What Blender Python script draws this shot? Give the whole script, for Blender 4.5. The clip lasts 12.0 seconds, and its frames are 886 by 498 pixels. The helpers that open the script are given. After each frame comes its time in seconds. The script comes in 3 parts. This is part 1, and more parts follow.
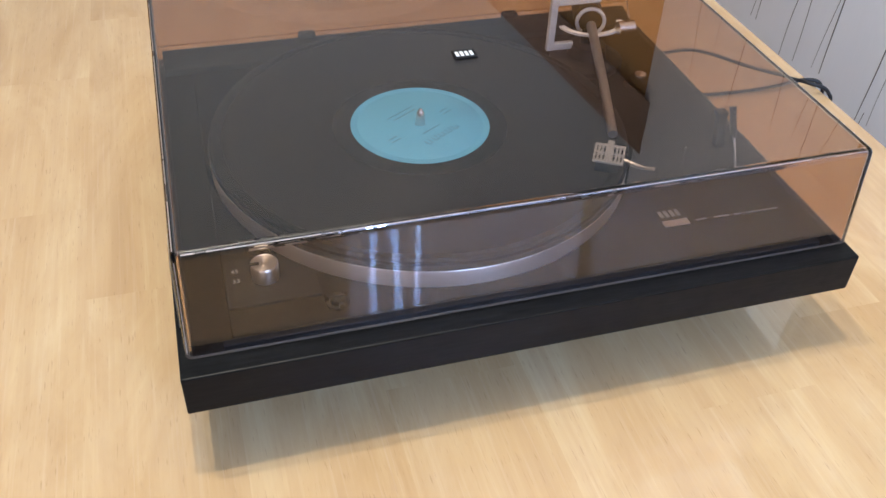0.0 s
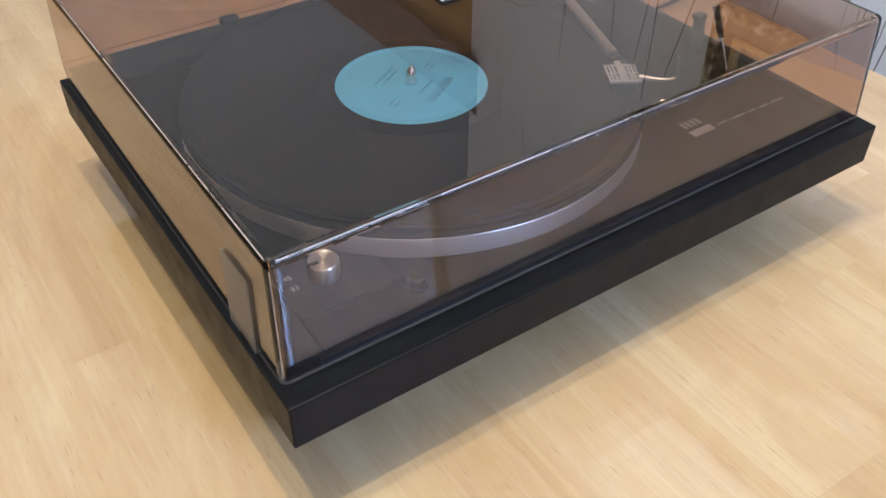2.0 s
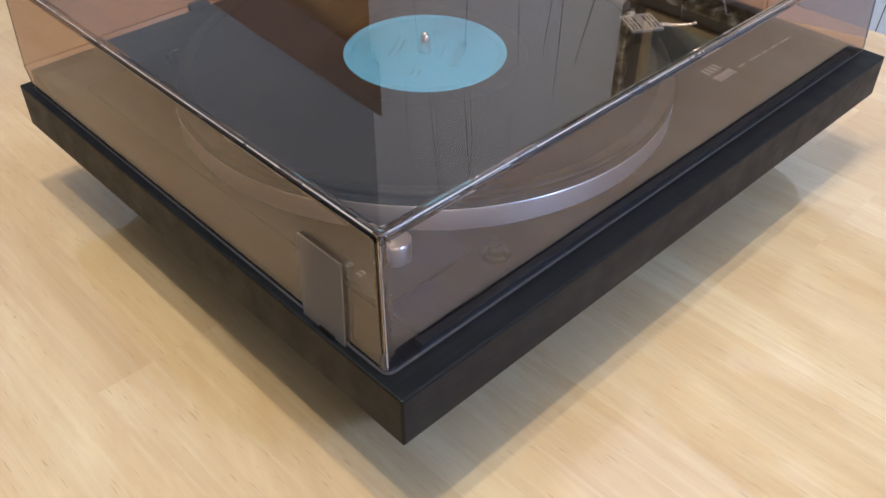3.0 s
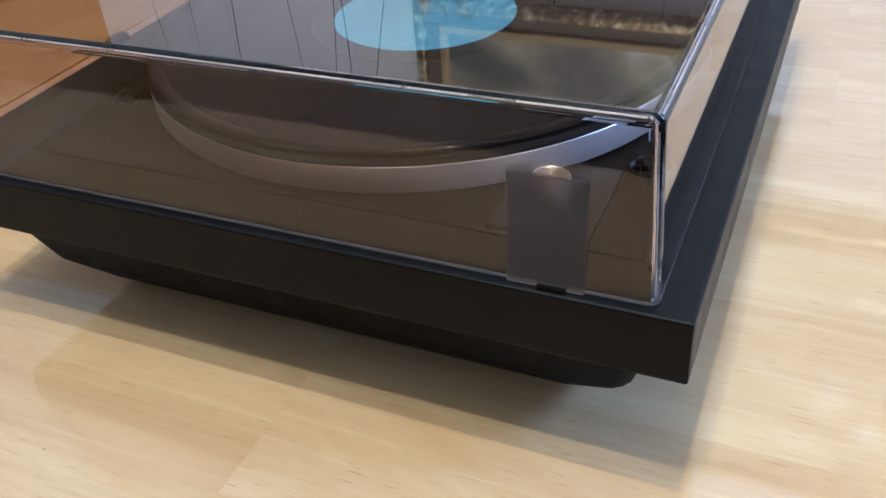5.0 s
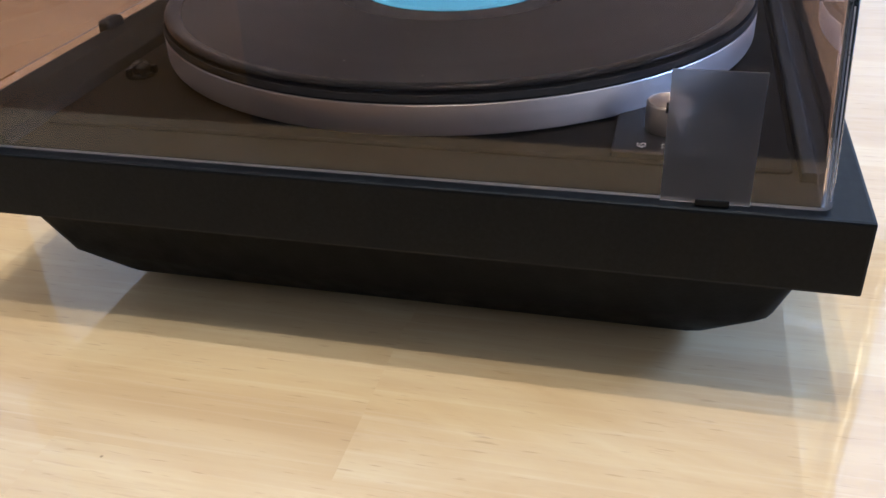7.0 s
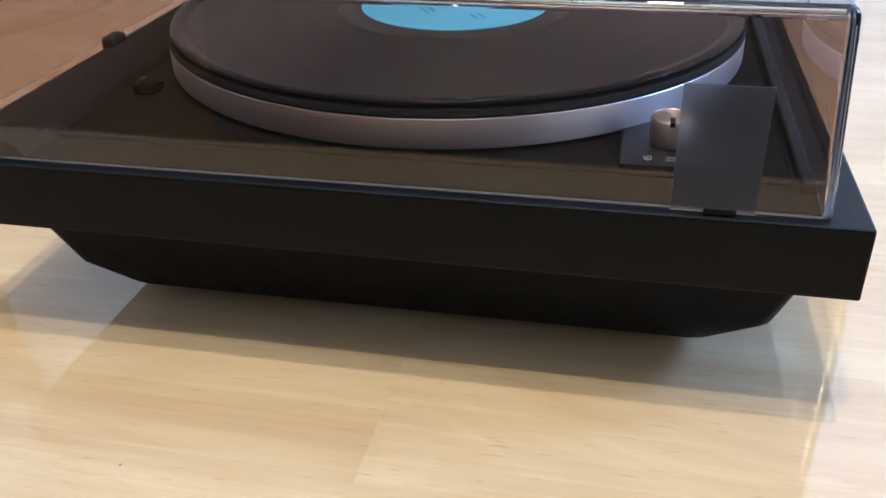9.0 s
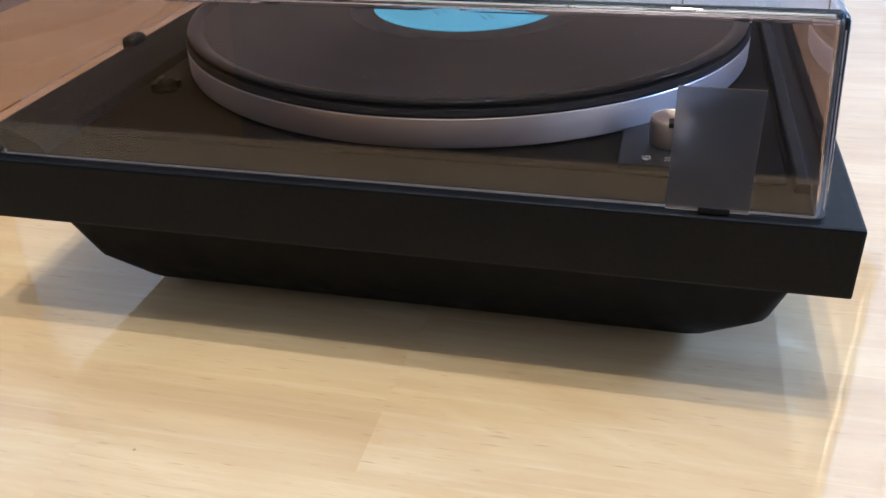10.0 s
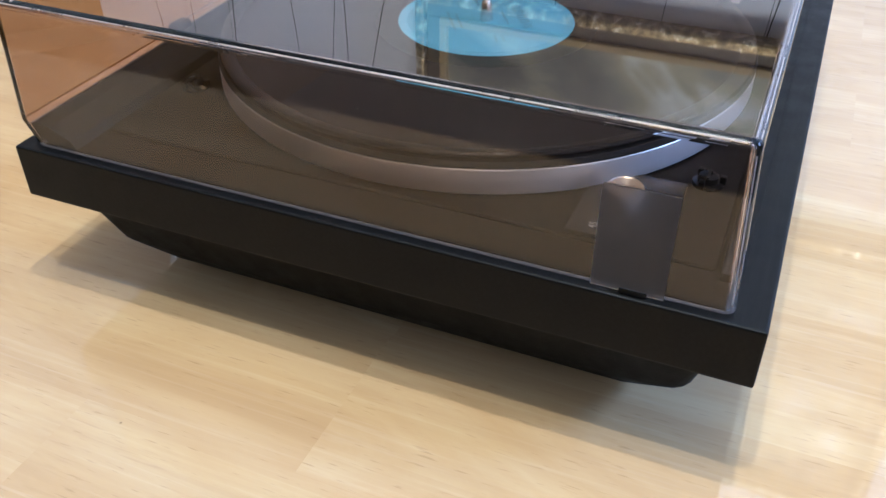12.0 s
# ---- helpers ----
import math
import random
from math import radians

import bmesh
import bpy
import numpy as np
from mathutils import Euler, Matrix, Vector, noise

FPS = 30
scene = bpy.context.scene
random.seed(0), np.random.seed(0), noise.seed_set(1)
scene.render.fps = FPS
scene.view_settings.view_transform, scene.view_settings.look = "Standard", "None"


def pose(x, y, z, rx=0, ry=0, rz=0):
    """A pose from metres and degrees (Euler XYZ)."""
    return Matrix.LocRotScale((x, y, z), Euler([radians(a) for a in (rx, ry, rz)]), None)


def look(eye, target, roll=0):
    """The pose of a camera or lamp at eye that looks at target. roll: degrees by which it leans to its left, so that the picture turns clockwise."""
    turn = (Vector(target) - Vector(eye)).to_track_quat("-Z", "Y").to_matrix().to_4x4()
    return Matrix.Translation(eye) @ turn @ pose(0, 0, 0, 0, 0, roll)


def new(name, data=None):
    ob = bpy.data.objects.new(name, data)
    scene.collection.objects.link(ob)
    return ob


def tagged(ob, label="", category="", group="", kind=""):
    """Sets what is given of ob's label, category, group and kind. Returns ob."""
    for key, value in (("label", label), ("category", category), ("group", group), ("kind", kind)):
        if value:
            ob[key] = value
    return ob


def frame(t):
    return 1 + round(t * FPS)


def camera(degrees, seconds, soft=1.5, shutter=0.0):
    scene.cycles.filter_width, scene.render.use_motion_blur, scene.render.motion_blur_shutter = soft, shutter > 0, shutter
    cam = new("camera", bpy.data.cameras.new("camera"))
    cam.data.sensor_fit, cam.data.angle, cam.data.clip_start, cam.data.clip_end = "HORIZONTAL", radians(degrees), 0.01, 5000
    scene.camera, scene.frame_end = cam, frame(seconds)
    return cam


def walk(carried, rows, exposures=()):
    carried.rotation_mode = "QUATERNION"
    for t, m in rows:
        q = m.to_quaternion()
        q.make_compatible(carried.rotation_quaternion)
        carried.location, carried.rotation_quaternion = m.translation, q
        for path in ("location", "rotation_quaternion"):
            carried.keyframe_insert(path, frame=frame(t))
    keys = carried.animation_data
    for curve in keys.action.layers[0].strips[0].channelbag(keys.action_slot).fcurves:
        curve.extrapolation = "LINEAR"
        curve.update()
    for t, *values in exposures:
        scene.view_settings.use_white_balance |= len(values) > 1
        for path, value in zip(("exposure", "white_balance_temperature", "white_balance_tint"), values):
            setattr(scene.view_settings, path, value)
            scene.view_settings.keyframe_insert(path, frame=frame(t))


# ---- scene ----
cam = camera(52.5, 12.0)
# the clip's camera cools and lifts its picture a little on the way
EXPOSURES = [(0.0, -0.12, 6450, 5), (0.6, -0.25, 6450, 5), (3.0, -0.2, 6000, 4), (5.0, -0.12, 5450, 3), (7.0, 0.06, 5400, 3), (12.0, 0.08, 5400, 3)]
PATH = [
    (0, (0.035, -0.354, 0.464), (0.501, 1.098, -0.83), 2.6),
    (0.5, (0.007, -0.355, 0.473), (0.592, 1.058, -0.816), 2.0),
    (1, (-0.01, -0.323, 0.445), (0.596, 1.088, -0.836), -0.3),
    (1.5, (-0.057, -0.295, 0.429), (0.618, 1.076, -0.861), -1.9),
    (2, (-0.092, -0.263, 0.411), (0.764, 0.998, -0.883), 0.2),
    (2.5, (-0.121, -0.241, 0.391), (0.819, 0.965, -0.899), -0.3),
    (3, (-0.159, -0.189, 0.371), (0.91, 0.918, -0.907), 0.1),
    (3.2, (-0.173, -0.159, 0.358), (0.96, 0.886, -0.917), 0.1),
    (4.8, (-0.238, -0.036, 0.304), (1.187, 0.709, -0.885), -4.9),
    (5, (-0.248, -0.027, 0.291), (1.217, 0.691, -0.867), -4.8),
    (5.5, (-0.259, 0.0, 0.266), (1.273, 0.66, -0.837), -5.7),
    (6, (-0.268, 0.027, 0.241), (1.315, 0.621, -0.827), -5.1),
    (6.5, (-0.269, 0.051, 0.236), (1.34, 0.578, -0.829), -4.5),
    (7, (-0.279, 0.07, 0.235), (1.364, 0.528, -0.81), -2.8),
    (7.5, (-0.288, 0.092, 0.235), (1.393, 0.462, -0.783), -1.2),
    (9.5, (-0.298, 0.084, 0.236), (1.396, 0.471, -0.755), -1.5),
    (10, (-0.302, 0.077, 0.241), (1.371, 0.507, -0.766), -1.9),
    (10.5, (-0.298, 0.061, 0.251), (1.353, 0.529, -0.776), -1.3),
    (11, (-0.294, 0.044, 0.263), (1.315, 0.552, -0.81), -1.1),
    (11.5, (-0.288, 0.03, 0.281), (1.278, 0.596, -0.827), -0.4),
    (12, (-0.281, 0.014, 0.309), (1.204, 0.643, -0.874), -0.1),
]
walk(cam, [(t, look(eye, target, roll)) for t, eye, target, roll in PATH], EXPOSURES)

# ---------------------------------------------------------------- light
world = bpy.data.worlds.new("sky")
scene.world = world
world.use_nodes = True
wn = world.node_tree
sky = wn.nodes.new("ShaderNodeTexSky")
sky.sky_type, sky.sun_disc = "NISHITA", False
sky.sun_elevation, sky.sun_rotation = radians(35), radians(20)
wn.links.new(sky.outputs[0], wn.nodes["Background"].inputs[0])
wn.nodes["Background"].inputs[1].default_value = 0.10


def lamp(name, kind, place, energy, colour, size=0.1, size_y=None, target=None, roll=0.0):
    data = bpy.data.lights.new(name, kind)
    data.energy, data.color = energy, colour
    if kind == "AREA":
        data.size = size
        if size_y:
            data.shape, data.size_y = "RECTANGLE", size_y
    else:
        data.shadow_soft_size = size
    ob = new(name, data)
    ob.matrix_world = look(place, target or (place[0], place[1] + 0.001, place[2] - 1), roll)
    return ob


# two warm bulbs under the ceiling and the daylight of the eastern window
WARM = (1.0, 0.945, 0.835)
for x, y, energy in ((-0.22, 0.17, 27), (0.06, 0.04, 35)):
    lamp("bulb_light", "POINT", (x, y, 1.50), energy, WARM, 0.010)
lamp("window_light", "AREA", (0.705, -1.60, 1.22), 17, (0.48, 0.60, 1.0), 0.70, 0.88, (0.705, 0.0, 1.22))
# unseen western window, added as fill for papered wall and platter rim's bluish glint
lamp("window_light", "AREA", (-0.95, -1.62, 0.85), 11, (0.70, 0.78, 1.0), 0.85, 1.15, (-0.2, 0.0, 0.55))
# daylight standing in the narrow gaps of the drawn curtain, each gap in a lower and an upper stretch
for x, z, energy, width, height, roll in ((0.432, 1.08, 6, 0.020, 0.29, 2.5), (0.440, 1.37, 6, 0.018, 0.29, -5.0), (0.500, 1.10, 8, 0.024, 0.33, -2.5),
                                          (0.497, 1.39, 7, 0.022, 0.25, 4.0), (0.560, 1.20, 8, 0.017, 0.52, 2.0)):
    lamp("curtain_gap_light", "AREA", (x, -1.632, z), energy, (0.27, 0.48, 1.0), width, height, (x, 0.0, z), roll)


# ---------------------------------------------------------------- materials
class Mat:
    """A small wrapper round one node material."""

    def __init__(self, name, colour=(0.5, 0.5, 0.5), rough=0.5, metal=0.0, **more):
        self.m = bpy.data.materials.new(name)
        self.m.use_nodes = True
        self.t = self.m.node_tree
        self.p = self.t.nodes["Principled BSDF"]
        self.set("Base Color", (*colour, 1))
        self.set("Roughness", rough)
        self.set("Metallic", metal)
        for k, v in more.items():
            self.set(k.replace("_", " "), v)

    def set(self, key, v):
        self.p.inputs[key].default_value = v

    def n(self, kind, **inputs):
        node = self.t.nodes.new("ShaderNode" + kind)
        for k, v in inputs.items():
            self.put(node.inputs[k.replace("_", " ")], v)
        return node

    def put(self, socket, v):
        if isinstance(v, bpy.types.NodeSocket):
            self.t.links.new(v, socket)
        else:
            socket.default_value = v

    def to(self, key, out):
        self.t.links.new(out, self.p.inputs[key])

    def place(self, scale=(1, 1, 1), shift=None, space="world"):
        """Coordinates in metres, stretched by scale, moved by a random shift per piece."""
        src = self.n("NewGeometry").outputs["Position"] if space == "world" else self.n("TexCoord").outputs["Object"]
        if shift:
            off = self.n("VectorMath")
            off.operation = "MULTIPLY"
            self.put(off.inputs[0], self.n("ObjectInfo").outputs["Random"])
            off.inputs[1].default_value = shift
            add = self.n("VectorMath")
            self.put(add.inputs[0], src)
            self.put(add.inputs[1], off.outputs[0])
            src = add.outputs[0]
        mp = self.n("Mapping", Vector=src)
        mp.inputs["Scale"].default_value = scale
        return mp.outputs[0]

    def noise(self, vec, scale, detail=4, rough=0.55, distort=0.0):
        return self.n("TexNoise", Vector=vec, Scale=scale, Detail=detail, Roughness=rough, Distortion=distort).outputs["Fac"]

    def ramp(self, fac, *stops):
        r = self.n("ValToRGB", Fac=fac)
        e = r.color_ramp.elements
        while len(e) < len(stops):
            e.new(0.5)
        for el, (pos, col) in zip(e, stops):
            el.position = pos
            el.color = (*col, 1) if len(col) == 3 else (col[0],) * 3 + (1,)
        return r.outputs[0]

    def mix(self, a, b, fac, how="MIX"):
        m = self.t.nodes.new("ShaderNodeMix")
        m.data_type, m.blend_type = "RGBA", how
        self.put(m.inputs[0], fac)
        for s, v in ((m.inputs[6], a), (m.inputs[7], b)):
            self.put(s, v if isinstance(v, bpy.types.NodeSocket) else (*v, 1))
        return m.outputs[2]

    def round_grain(self, amount):
        """Fine turned lines about the upright axis: glints stretch across them."""
        tangent = self.n("Tangent")
        tangent.direction_type, tangent.axis = "RADIAL", "Z"
        self.to("Tangent", tangent.outputs[0])
        self.set("Anisotropic", amount)
        self.set("Anisotropic Rotation", 0.25)

    def bump(self, height, strength=0.2, distance=0.001):
        self.to("Normal", self.n("Bump", Height=height, Strength=strength, Distance=distance).outputs[0])


def wood_table():
    w = Mat("varnished_beech", rough=0.5, Coat_Weight=1.0, Coat_Roughness=0.07, Coat_IOR=1.75, Specular_IOR_Level=0.2)
    shift = (3.1, 7.3, 0.0)
    broad = w.noise(w.place((6.0, 1.6, 1), shift), 2.4, 5, 0.6, 1.2)
    base = w.ramp(broad, (0.28, (0.475, 0.285, 0.122)), (0.50, (0.565, 0.370, 0.178)), (0.72, (0.63, 0.445, 0.236)))
    rings = w.n("TexWave", Vector=w.place((1, 0.16, 1)), Scale=9.0, Distortion=9.0, Detail=3.0, Detail_Scale=1.3)
    base = w.mix(base, (0.50, 0.32, 0.165), w.ramp(rings.outputs["Fac"], (0.40, (0, 0, 0)), (1.0, (0.20, 0.20, 0.20))))
    fibre = w.noise(w.place((330, 7, 330), shift), 1.0, 5, 0.62, 0.2)
    base = w.mix(base, (0.46, 0.28, 0.14), w.ramp(fibre, (0.50, (0, 0, 0)), (0.74, (0.17, 0.17, 0.17))))
    base = w.mix(base, (0.82, 0.68, 0.51), w.ramp(fibre, (0.30, (0.12, 0.12, 0.12)), (0.46, (0, 0, 0))))
    streak = w.noise(w.place((85, 2.2, 85), shift), 1.0, 4, 0.6, 0.3)
    base = w.mix(base, (0.47, 0.285, 0.130), w.ramp(streak, (0.50, (0, 0, 0)), (0.70, (0.38, 0.38, 0.38))))
    fleck = w.noise(w.place((760, 62, 760), shift), 1.0, 2, 0.45)
    base = w.mix(base, (0.27, 0.135, 0.055), w.ramp(fleck, (0.64, (0, 0, 0)), (0.74, (0.36, 0.36, 0.36))))
    patch = w.ramp(w.noise(w.place((16, 5, 16), shift), 1.0, 3), (0.42, (0, 0, 0)), (0.62, (1, 1, 1)))
    pores = w.ramp(w.noise(w.place((430, 30, 430), shift), 1.0, 2, 0.5), (0.60, (0, 0, 0)), (0.74, (0.26, 0.26, 0.26)))
    base = w.mix(base, w.mix(base, (0.34, 0.18, 0.08), pores), patch)
    speck = w.n("TexVoronoi", Vector=w.place((1, 1, 1), shift), Scale=17.0).outputs["Distance"]
    base = w.mix(base, (0.10, 0.05, 0.03), w.ramp(speck, (0.007, (0.65, 0.65, 0.65)), (0.014, (0, 0, 0))))
    tone = w.ramp(w.n("ObjectInfo").outputs["Random"], (0.0, (0.965, 0.95, 0.93)), (0.5, (0.99, 0.985, 0.98)), (1.0, (1.01, 1.015, 1.02)))
    w.to("Base Color", w.mix(base, tone, 1.0, "MULTIPLY"))
    w.to("Coat Roughness", w.ramp(w.noise(w.place((1, 1, 1)), 14, 5), (0.3, (0.012,)), (0.7, (0.030,))))
    w.bump(fibre, 0.10, 0.0005)
    w.to("Coat Normal", w.n("Bump", Height=w.noise(w.place((46, 22, 1)), 1.0, 2), Strength=0.17, Distance=0.0004).outputs[0])
    return w.m


def wallpaper():
    w = Mat("white_wallpaper", (0.85, 0.87, 0.94), 0.5)
    f = w.noise(w.place((1, 60, 1.5)), 8, 4)
    c = w.ramp(f, (0.35, (0.87, 0.885, 0.95)), (0.65, (0.885, 0.90, 0.965)))
    w.to("Base Color", w.mix(c, (0.76, 0.78, 0.83), w.ramp(w.noise(w.place(), 3.0, 4), (0.5, (0, 0, 0)), (0.8, (0.25, 0.25, 0.25)))))
    w.bump(w.noise(w.place(), 900, 3), 0.15, 0.0005)
    return w.m


def painted(name, a, b, rough=0.7, scale=4.0):
    w = Mat(name, a, rough)
    w.to("Base Color", w.mix(w.ramp(w.noise(w.place(), scale, 5), (0.3, a), (0.7, b)), a, w.noise(w.place(), 40, 3)))
    w.bump(w.noise(w.place(), 350, 4), 0.25, 0.001)
    return w.m


def black_vinyl_wrap():
    """The plinth's foil with a faint pressed wood grain."""
    w = Mat("black_foil", (0.008, 0.008, 0.009), 0.40, Specular_IOR_Level=0.15)
    g = w.noise(w.place((14, 160, 160)), 3, 5, 0.65)
    w.to("Base Color", w.mix(w.ramp(g, (0.4, (0.003, 0.003, 0.003)), (0.7, (0.007, 0.007, 0.007))), (0.018, 0.017, 0.015),
                             w.ramp(w.noise(w.place(), 18, 6, 0.7), (0.60, (0, 0, 0)), (0.80, (0.3, 0.3, 0.3)))))
    w.to("Roughness", w.ramp(w.noise(w.place(), 60, 4), (0.3, (0.36,)), (0.7, (0.52,))))
    w.bump(g, 0.12, 0.0006)
    return w.m


def plastic(name, colour, rough, grain=1500, strength=0.12, spec=0.3):
    w = Mat(name, colour, rough, Specular_IOR_Level=spec)
    lift = tuple(min(1, c * 1.5 + 0.004) for c in colour)
    w.to("Base Color", w.mix(colour, lift, w.ramp(w.noise(w.place(), 35, 6, 0.7), (0.5, (0, 0, 0)), (0.8, (0.6, 0.6, 0.6)))))
    w.to("Roughness", w.ramp(w.noise(w.place(), 90, 4), (0.3, (max(0.05, rough - 0.07),)), (0.7, (rough + 0.07,))))
    w.bump(w.noise(w.place(), grain, 2), strength, 0.0003)
    return w.m


def brushed(name, colour, rough, around=None, turned=False):
    w = Mat(name, colour, rough, 1.0)
    if turned:
        w.round_grain(0.75)
    f = w.noise(w.place((12, 12, 300) if around is None else around), 1.0, 2)
    w.to("Roughness", w.ramp(w.noise(w.place(), 45, 3), (0.3, (max(0.08, rough - 0.015),)), (0.7, (rough + 0.015,))))
    w.to("Base Color", w.mix(colour, tuple(c * 0.93 for c in colour), w.ramp(f, (0.4, (0, 0, 0)), (0.7, (1, 1, 1)))))
    return w.m


def smoked_acrylic():
    w = Mat("smoked_acrylic", (0.70, 0.570, 0.495), 0.0, IOR=1.49, Transmission_Weight=1.0)
    w.to("Roughness", w.ramp(w.noise(w.place(), 55, 5, 0.7), (0.62, (0.0,)), (0.85, (0.05,))))
    return w.m


def frosted():
    w = Mat("frosted_tab", (0.52, 0.485, 0.44), 0.34, IOR=1.22, Transmission_Weight=0.985)
    return w.m


def scuff_and_glint():
    """Acrylic edge with pale scuffs in broken patches; its pale colour also paints edge glints."""
    w = Mat("scuff_glint_acrylic", (0.70, 0.62, 0.57), 0.1, IOR=1.49)
    f = w.noise(w.place(), 30, 5, 0.6)
    w.to("Transmission Weight", w.ramp(f, (0.40, (0.85, 0.85, 0.85)), (0.66, (0.55, 0.55, 0.55))))
    w.to("Roughness", w.ramp(f, (0.40, (0.25,)), (0.6, (0.4,))))
    return w.m


def record_vinyl():
    """Black vinyl with fine round grooves in bands about the spindle."""
    w = Mat("record_vinyl", (0.008, 0.008, 0.009), 0.16, Specular_IOR_Level=0.17)
    w.round_grain(0.85)
    sep = w.n("SeparateXYZ", Vector=w.n("TexCoord").outputs["Object"])
    a, b, c, d = (w.n("Math") for _ in range(4))
    for m, op in ((a, "MULTIPLY"), (b, "MULTIPLY"), (c, "ADD"), (d, "SQRT")):
        m.operation = op
    for k in (0, 1):
        w.put(a.inputs[k], sep.outputs[0])
        w.put(b.inputs[k], sep.outputs[1])
    w.put(c.inputs[0], a.outputs[0])
    w.put(c.inputs[1], b.outputs[0])
    w.put(d.inputs[0], c.outputs[0])
    ring = w.n("CombineXYZ", X=d.outputs[0])
    bands = w.noise(ring.outputs[0], 90, 2, 0.5)
    zone = w.n("MapRange", Value=d.outputs[0])
    for key, v in (("From Min", 0.05), ("From Max", 0.151)):
        zone.inputs[key].default_value = v
    smooth_zone = w.ramp(zone.outputs[0], (0.10, (1, 1, 1)), (0.14, (0, 0, 0)), (0.915, (0, 0, 0)), (0.93, (1, 1, 1)))
    groove = w.ramp(bands, (0.35, (0.28,)), (0.65, (0.31,)))
    w.to("Roughness", w.mix(groove, (0.06, 0.06, 0.06), smooth_zone))
    dust = w.n("TexVoronoi", Vector=w.n("TexCoord").outputs["Object"], Scale=70.0).outputs["Distance"]
    black = w.ramp(bands, (0.35, (0.007, 0.007, 0.007)), (0.7, (0.008, 0.008, 0.008)))
    w.to("Base Color", w.mix(black, (0.5, 0.5, 0.48), w.ramp(dust, (0.025, (0.8, 0.8, 0.8)), (0.035, (0, 0, 0)))))
    return w.m


def paper_label():
    w = Mat("label_paper", (0.06, 0.26, 0.42), 0.6)
    w.to("Base Color", w.mix((0.046, 0.215, 0.345), (0.060, 0.245, 0.38), w.noise(w.place(), 90, 5)))
    return w.m


def painting_canvas():
    w = Mat("oil_painting", rough=0.35)
    f = w.noise(w.place((1, 1.6, 2.6)), 3.0, 5, 0.5, 0.8)
    c = w.ramp(f, (0.32, (0.13, 0.13, 0.11)), (0.46, (0.30, 0.28, 0.22)), (0.56, (0.50, 0.46, 0.30)), (0.66, (0.92, 0.90, 0.84)))
    w.to("Base Color", c)
    w.bump(w.noise(w.place(), 250, 3), 0.12, 0.0006)
    return w.m


def gilded():
    w = Mat("gilded_wood", (0.62, 0.38, 0.12), 0.35, 0.75)
    f = w.noise(w.place(), 55, 4, 0.6)
    w.to("Base Color", w.ramp(f, (0.40, (0.16, 0.11, 0.05)), (0.54, (0.42, 0.31, 0.16)), (0.66, (0.92, 0.84, 0.66))))
    w.bump(f, 0.8, 0.004)
    return w.m


def floor_boards():
    w = Mat("floor_boards", rough=0.4)
    w.to("Base Color", w.ramp(w.noise(w.place((12, 1, 1)), 3, 5), (0.3, (0.05, 0.035, 0.025)), (0.7, (0.10, 0.07, 0.045))))
    return w.m


TABLE, WALLPAPER = wood_table(), wallpaper()
SALMON = painted("salmon_plaster", (0.35, 0.160, 0.030), (0.39, 0.185, 0.042))
PALE = painted("grey_plaster", (0.27, 0.28, 0.272), (0.31, 0.32, 0.312))
BROWNWALL = painted("brown_plaster", (0.09, 0.078, 0.064), (0.12, 0.104, 0.086))
CEILING = painted("ceiling_paint", (0.46, 0.46, 0.47), (0.50, 0.50, 0.51))
FLOOR = floor_boards()
BEAM = painted("brown_beam_wood", (0.16, 0.085, 0.045), (0.22, 0.12, 0.065), 0.5, 9.0)
FOIL = black_vinyl_wrap()
PAN = plastic("pan_plastic", (0.0035, 0.0035, 0.0033), 0.5, 700, 0.2, 0.05)
DECK = plastic("deck_paint", (0.005, 0.0042, 0.0034), 0.58, 2200, 0.15, 0.025)
RIDGE = plastic("hinge_beam_plastic", (0.006, 0.006, 0.006), 0.42, 1500, 0.12, 0.05)
SCREW = plastic("screw_black", (0.002, 0.002, 0.002), 0.3, 1500, 0.05, 0.15)
BLACK = plastic("black_plastic", (0.007, 0.007, 0.007), 0.38, 1500, 0.12, 0.12)
RUBBER = plastic("black_rubber", (0.008, 0.008, 0.008), 0.62, 1500, 0.12, 0.12)
CABLE = plastic("cable_sheath", (0.012, 0.012, 0.013), 0.45)
RIM = brushed("brushed_aluminium", (0.91, 0.91, 0.91), 0.38, turned=True)
SILVER = brushed("satin_silver", (0.80, 0.79, 0.77), 0.24, (300, 300, 300))
KNOB = brushed("turned_silver_knob", (0.62, 0.61, 0.59), 0.30, (300, 300, 300), turned=True)
TUBE = brushed("grey_arm_tube", (0.42, 0.40, 0.37), 0.38, (200, 200, 200))
ACRYLIC, FROST = smoked_acrylic(), frosted()
VINYL, LABEL = record_vinyl(), paper_label()
INK = Mat("wallpaper_ink", (0.13, 0.13, 0.14), 0.6).m
PRINT = Mat("label_ink", (0.028, 0.135, 0.22), 0.6).m
WHITE = Mat("white_print", (0.72, 0.71, 0.68), 0.5).m
PALEPRINT = Mat("pale_print", (0.20, 0.195, 0.18), 0.5).m
GREYPRINT = Mat("grey_print", (0.085, 0.08, 0.075), 0.5).m
PALEMETAL = plastic("pale_cast_metal", (0.38, 0.37, 0.35), 0.35)
SHELL = plastic("headshell_grey", (0.17, 0.167, 0.155), 0.4)
CLEAR = Mat("clear_dial", (0.9, 0.88, 0.85), 0.05, IOR=1.45, Transmission_Weight=1.0).m
SAWN = plastic("sawn_acrylic", (0.045, 0.042, 0.04), 0.45)
WEAR_GLINT = scuff_and_glint()
CANVAS, GILT = painting_canvas(), gilded()
